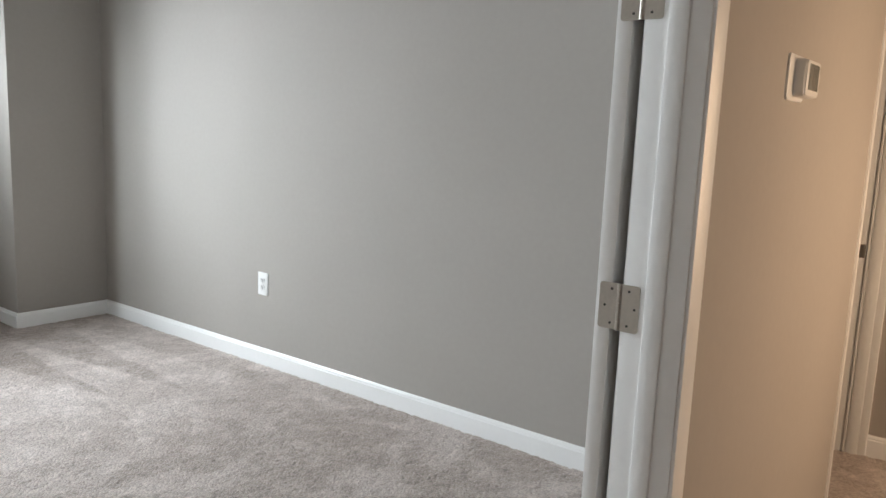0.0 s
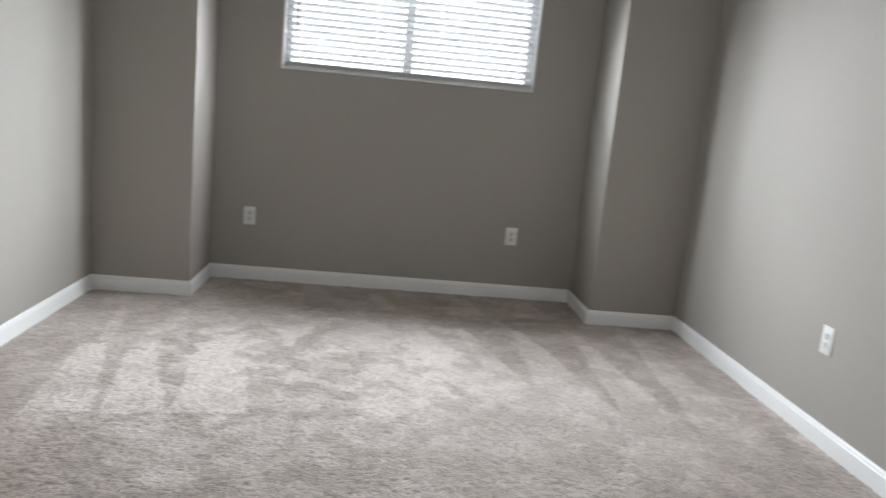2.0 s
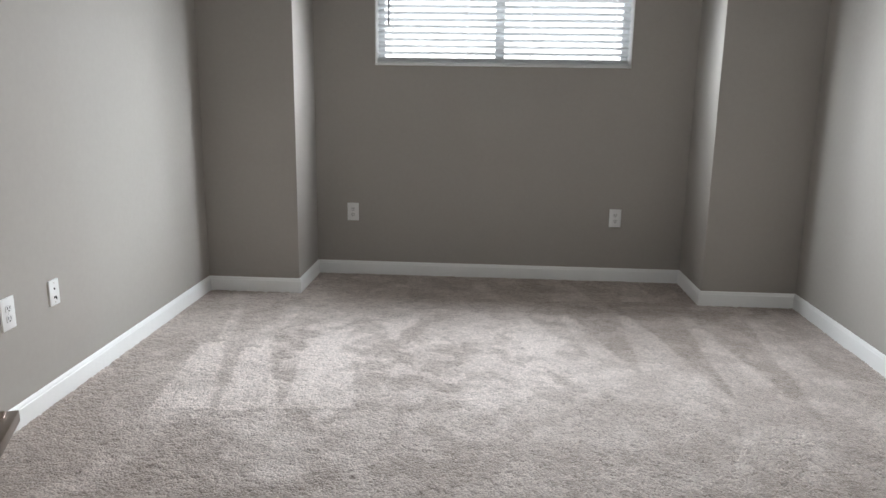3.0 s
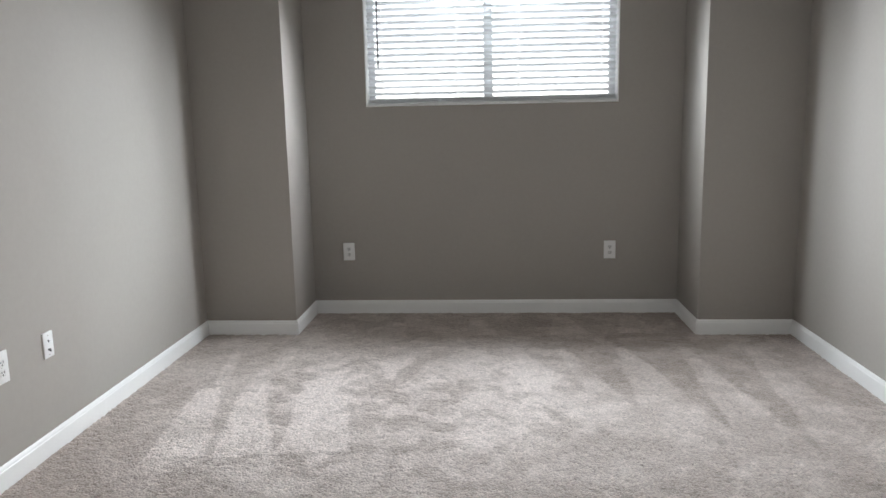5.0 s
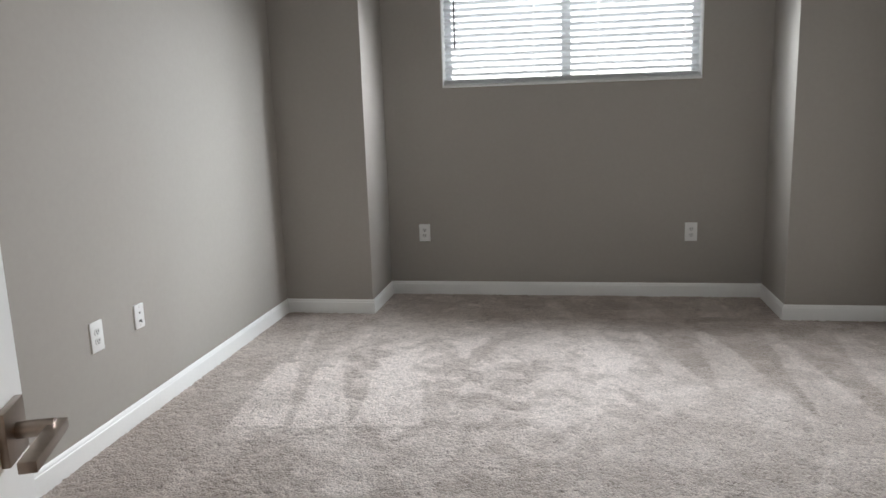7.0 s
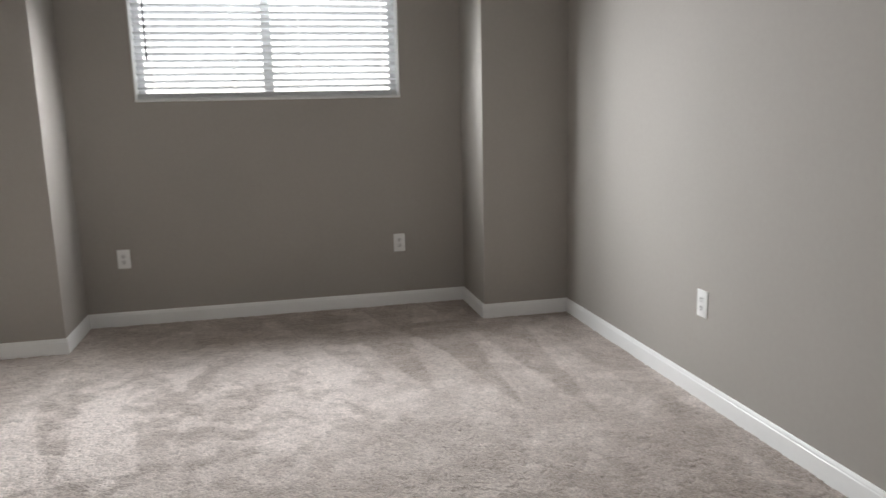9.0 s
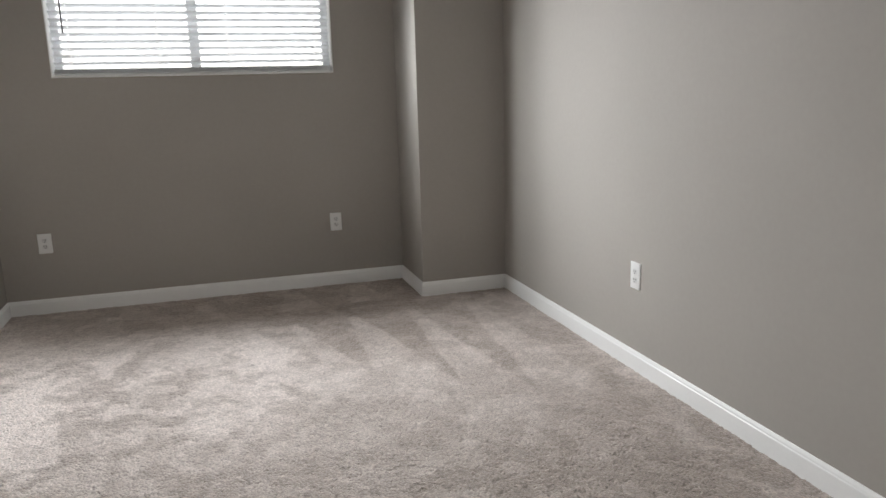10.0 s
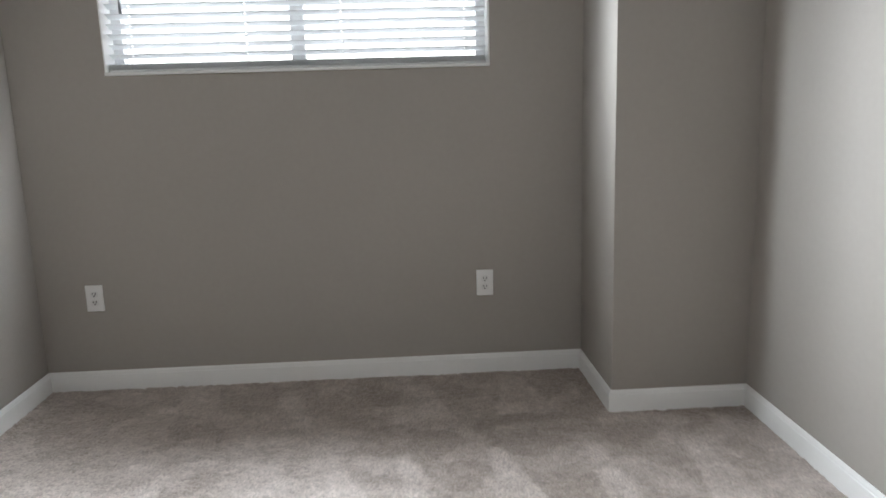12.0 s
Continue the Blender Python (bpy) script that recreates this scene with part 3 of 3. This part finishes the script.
def door_leaf(name, label, pin_y, side, opened, wide):
    """A leaf hung at pin_y; side 1 is the leaf whose jamb lies at +y. Local x runs from the pin along the leaf, y through its thickness."""
    turn = (-90 if side > 0 else 90) - side * opened
    thing = empty(name, pose(PIN_X, pin_y, 0, 0, 0, turn), label, "door", "double doors")
    # when closed the leaf's room face lies at the pin: its body lies away from the room
    inner, outer = (GAP, GAP + LEAF_T) if side > 0 else (-GAP - LEAF_T, -GAP)
    bm = bmesh.new()
    box(bm, (0.004, inner, 0.012), (0.004 + wide, outer, DOOR_TOP - 0.004), 0.0015)
    part("slab", bm, trim_paint, thing)
    for z0, z1 in ((0.22, 0.82), (1.02, 2.25)):
        for face, out in ((inner, -1), (outer, 1)):
            bm = bmesh.new()
            lo, hi = sorted((face + out * 0.006, face - out * 0.001))
            box(bm, (0.12, lo, z0), (wide - 0.11, hi, z1), 0.005, 3)
            part("raised_panel", bm, trim_paint, thing)
    return thing, inner, outer


def hinge_leaf_plate(bm, origin, across, normal, z, width, height):
    """A plate with rounded outer corners, 2.2 mm thick."""
    o, a, nrm = Vector(origin), Vector(across), Vector(normal)
    r = 0.006
    pts = [(0, -height / 2), (width - r, -height / 2)]
    for k in range(1, 5):
        t = math.pi / 2 * k / 4
        pts.append((width - r + r * math.sin(t), -height / 2 + r - r * math.cos(t)))
    for k in range(0, 5):
        t = math.pi / 2 * k / 4
        pts.append((width - r + r * math.cos(t), height / 2 - r + r * math.sin(t)))
    pts.append((0, height / 2))
    rings = [[bm.verts.new(o + a * u + nrm * d + Vector((0, 0, z + h))) for u, h in pts] for d in (0.0, 0.0022)]
    n = len(pts)
    for k in range(n):
        bm.faces.new((rings[0][k], rings[0][(k + 1) % n], rings[1][(k + 1) % n], rings[1][k]))
    bm.faces.new(rings[0][::-1])
    bm.faces.new(rings[1])


north_leaf, n_in, n_out = door_leaf("hall_door", "white panelled door leaf folded back against the wall", DOOR_Y1 + 0.001, 1, 178, NORTH_LEAF)
south_leaf, s_in, s_out = door_leaf("hall_door", "white panelled door leaf standing open with a lever handle", DOOR_Y0 - 0.001, -1, 111.5, SOUTH_LEAF)
HINGE_H = 0.092
for leaf, inner, outer, side in ((north_leaf, n_in, n_out, 1), (south_leaf, s_in, s_out, -1)):
    lm = leaf.matrix_world.inverted()
    face_y = DOOR_Y1 if side > 0 else DOOR_Y0
    for z in HINGES:
        bm = bmesh.new()
        for k in range(5):
            h0 = z - HINGE_H / 2 + HINGE_H * k / 5
            rod(bm, (0, 0, h0 + 0.0004), (0, 0, h0 + HINGE_H / 5 - 0.0004), 0.0062, 14)
        hinge = part("hinge", bm, steel, leaf, "satin nickel butt hinge with rounded corners")
        bm = bmesh.new()
        hinge_leaf_plate(bm, (0.004, side * 0.001, 0), (0, side, 0), (-1, 0, 0), z, 0.042, HINGE_H)
        part("hinge_plate", bm, steel, hinge)
        bm = bmesh.new()
        hinge_leaf_plate(bm, (PIN_X, face_y, 0), (1, 0, 0), (0, -side, 0), z, 0.041, HINGE_H)
        bm.transform(lm)
        part("hinge_plate", bm, steel, hinge)
        for u, h in ((0.018, 0.034), (0.031, 0.0), (0.018, -0.034)):
            bm = bmesh.new()
            rod(bm, (0.0030, side * u, z + h), (0.0014, side * u, z + h), 0.0027, 10)
            part("screw", bm, slot_dark, hinge)
            bm = bmesh.new()
            rod(bm, (PIN_X + u + 0.001, face_y - side * 0.001, z + h), (PIN_X + u + 0.001, face_y - side * 0.0027, z + h), 0.0027, 10)
            bm.transform(lm)
            part("screw", bm, slot_dark, hinge)

# lever handles of the south leaf, one on each face
LEVER_X, LEVER_Z = SOUTH_LEAF - 0.056, 0.949
for face, out in ((max(s_in, s_out), 1), (min(s_in, s_out), -1)):
    bm = bmesh.new()
    lo, hi = sorted((face, face + out * 0.010))
    box(bm, (LEVER_X - 0.033, lo, LEVER_Z - 0.033), (LEVER_X + 0.033, hi, LEVER_Z + 0.033), 0.0015)
    handle = part("lever_handle", bm, bronze, south_leaf, "square satin nickel lever handle")
    bm = bmesh.new()
    rod(bm, (LEVER_X, face + out * 0.009, LEVER_Z), (LEVER_X, face + out * 0.052, LEVER_Z), 0.0105, 20)
    part("neck", bm, bronze, handle)
    bm = bmesh.new()
    lo, hi = sorted((face + out * 0.044, face + out * 0.064))
    box(bm, (LEVER_X - 0.108, lo, LEVER_Z - 0.008), (LEVER_X + 0.012, hi, LEVER_Z + 0.006), 0.0018)
    part("lever", bm, bronze, handle)

# ---- hall ----
thermostat = empty("thermostat", pose(-0.4236, 2.205, 1.447, 0, 0, -92), "white wall thermostat with a grey display on a backing plate", "thermostat")


def rounded_slab(lo, hi, radius, edge=0.003):
    """A slab in the local xz plane with round corners and a softened front rim; y points out of the wall."""
    bm = bmesh.new()
    rings = []
    for y, shrink in ((lo[1], 0.0), (hi[1] - edge, 0.0), (hi[1] - edge * 0.3, edge * 0.3), (hi[1], edge)):
        ring = []
        for cx, cz, first in ((hi[0], hi[2], 0), (lo[0], hi[2], 1), (lo[0], lo[2], 2), (hi[0], lo[2], 3)):
            for k in range(7):
                a = math.pi / 2 * (first + k / 6)
                px = cx + (-radius if cx == hi[0] else radius) + (radius - shrink) * math.cos(a)
                pz = cz + (-radius if cz == hi[2] else radius) + (radius - shrink) * math.sin(a)
                ring.append(bm.verts.new((px, y, pz)))
        rings.append(ring)
    n = len(rings[0])
    for low, high in zip(rings, rings[1:]):
        for k in range(n):
            bm.faces.new((low[k], low[(k + 1) % n], high[(k + 1) % n], high[k]))
    bm.faces.new(rings[0][::-1])
    bm.faces.new(rings[-1])
    return bm


part("backing_plate", rounded_slab((-0.086, -0.004, -0.053), (0.058, 0.006, 0.053), 0.014), plate_plastic, thermostat)
part("thermostat_body", rounded_slab((-0.110, 0.004, -0.042), (0.012, 0.029, 0.044), 0.012, 0.004), socket_plastic, thermostat, "pale grey thermostat body")
part("front_bezel", rounded_slab((-0.108, 0.0285, -0.040), (0.008, 0.033, 0.042), 0.010), plate_plastic, thermostat)
part("display", rounded_slab((-0.096, 0.0328, -0.026), (-0.008, 0.0338, 0.034), 0.003, 0.0006), screen_grey, thermostat)

frame_2 = tagged(empty("door_2", pose(-0.43, 3.83, 0), "white painted door frame at the hall's end", "door frame"), kind="structure")
f2 = frame_2.matrix_world.inverted()
for name, lo, hi in (("jamb", (-0.510, 3.817, -0.01), (-0.409, 3.839, 2.1)), ("stop", (-0.420, 3.812, -0.01), (-0.4095, 3.8165, 2.1)), ("casing", (-0.408, 3.812, -0.01), (-0.362, 3.839, 2.16)), ("casing", (-0.362, 3.820, -0.01), (-0.330, 3.839, 2.19)), ("casing", (HALL_END_X - 0.02, HALL_END - 0.012, -0.01), (HALL_END_X + 0.008, HALL_END + 0.010, 2.16))):
    bm = bmesh.new()
    box(bm, lo, hi, 0.003)
    bm.transform(f2)
    part(name, bm, trim_paint, frame_2)
bm = bmesh.new()
box(bm, (-0.466, 3.8135, 0.848), (-0.426, 3.8172, 0.905), 0.001)
bm.transform(f2)
part("strike_plate", bm, steel, frame_2, "satin nickel strike plate")
bm = bmesh.new()
extrude_profile(bm, BASE_PROFILE, (-0.330, 3.84, 0), (1.1, 3.84, 0), (0, -1, 0))
structure(part("baseboard", bm, trim_paint), "white painted moulded baseboard")
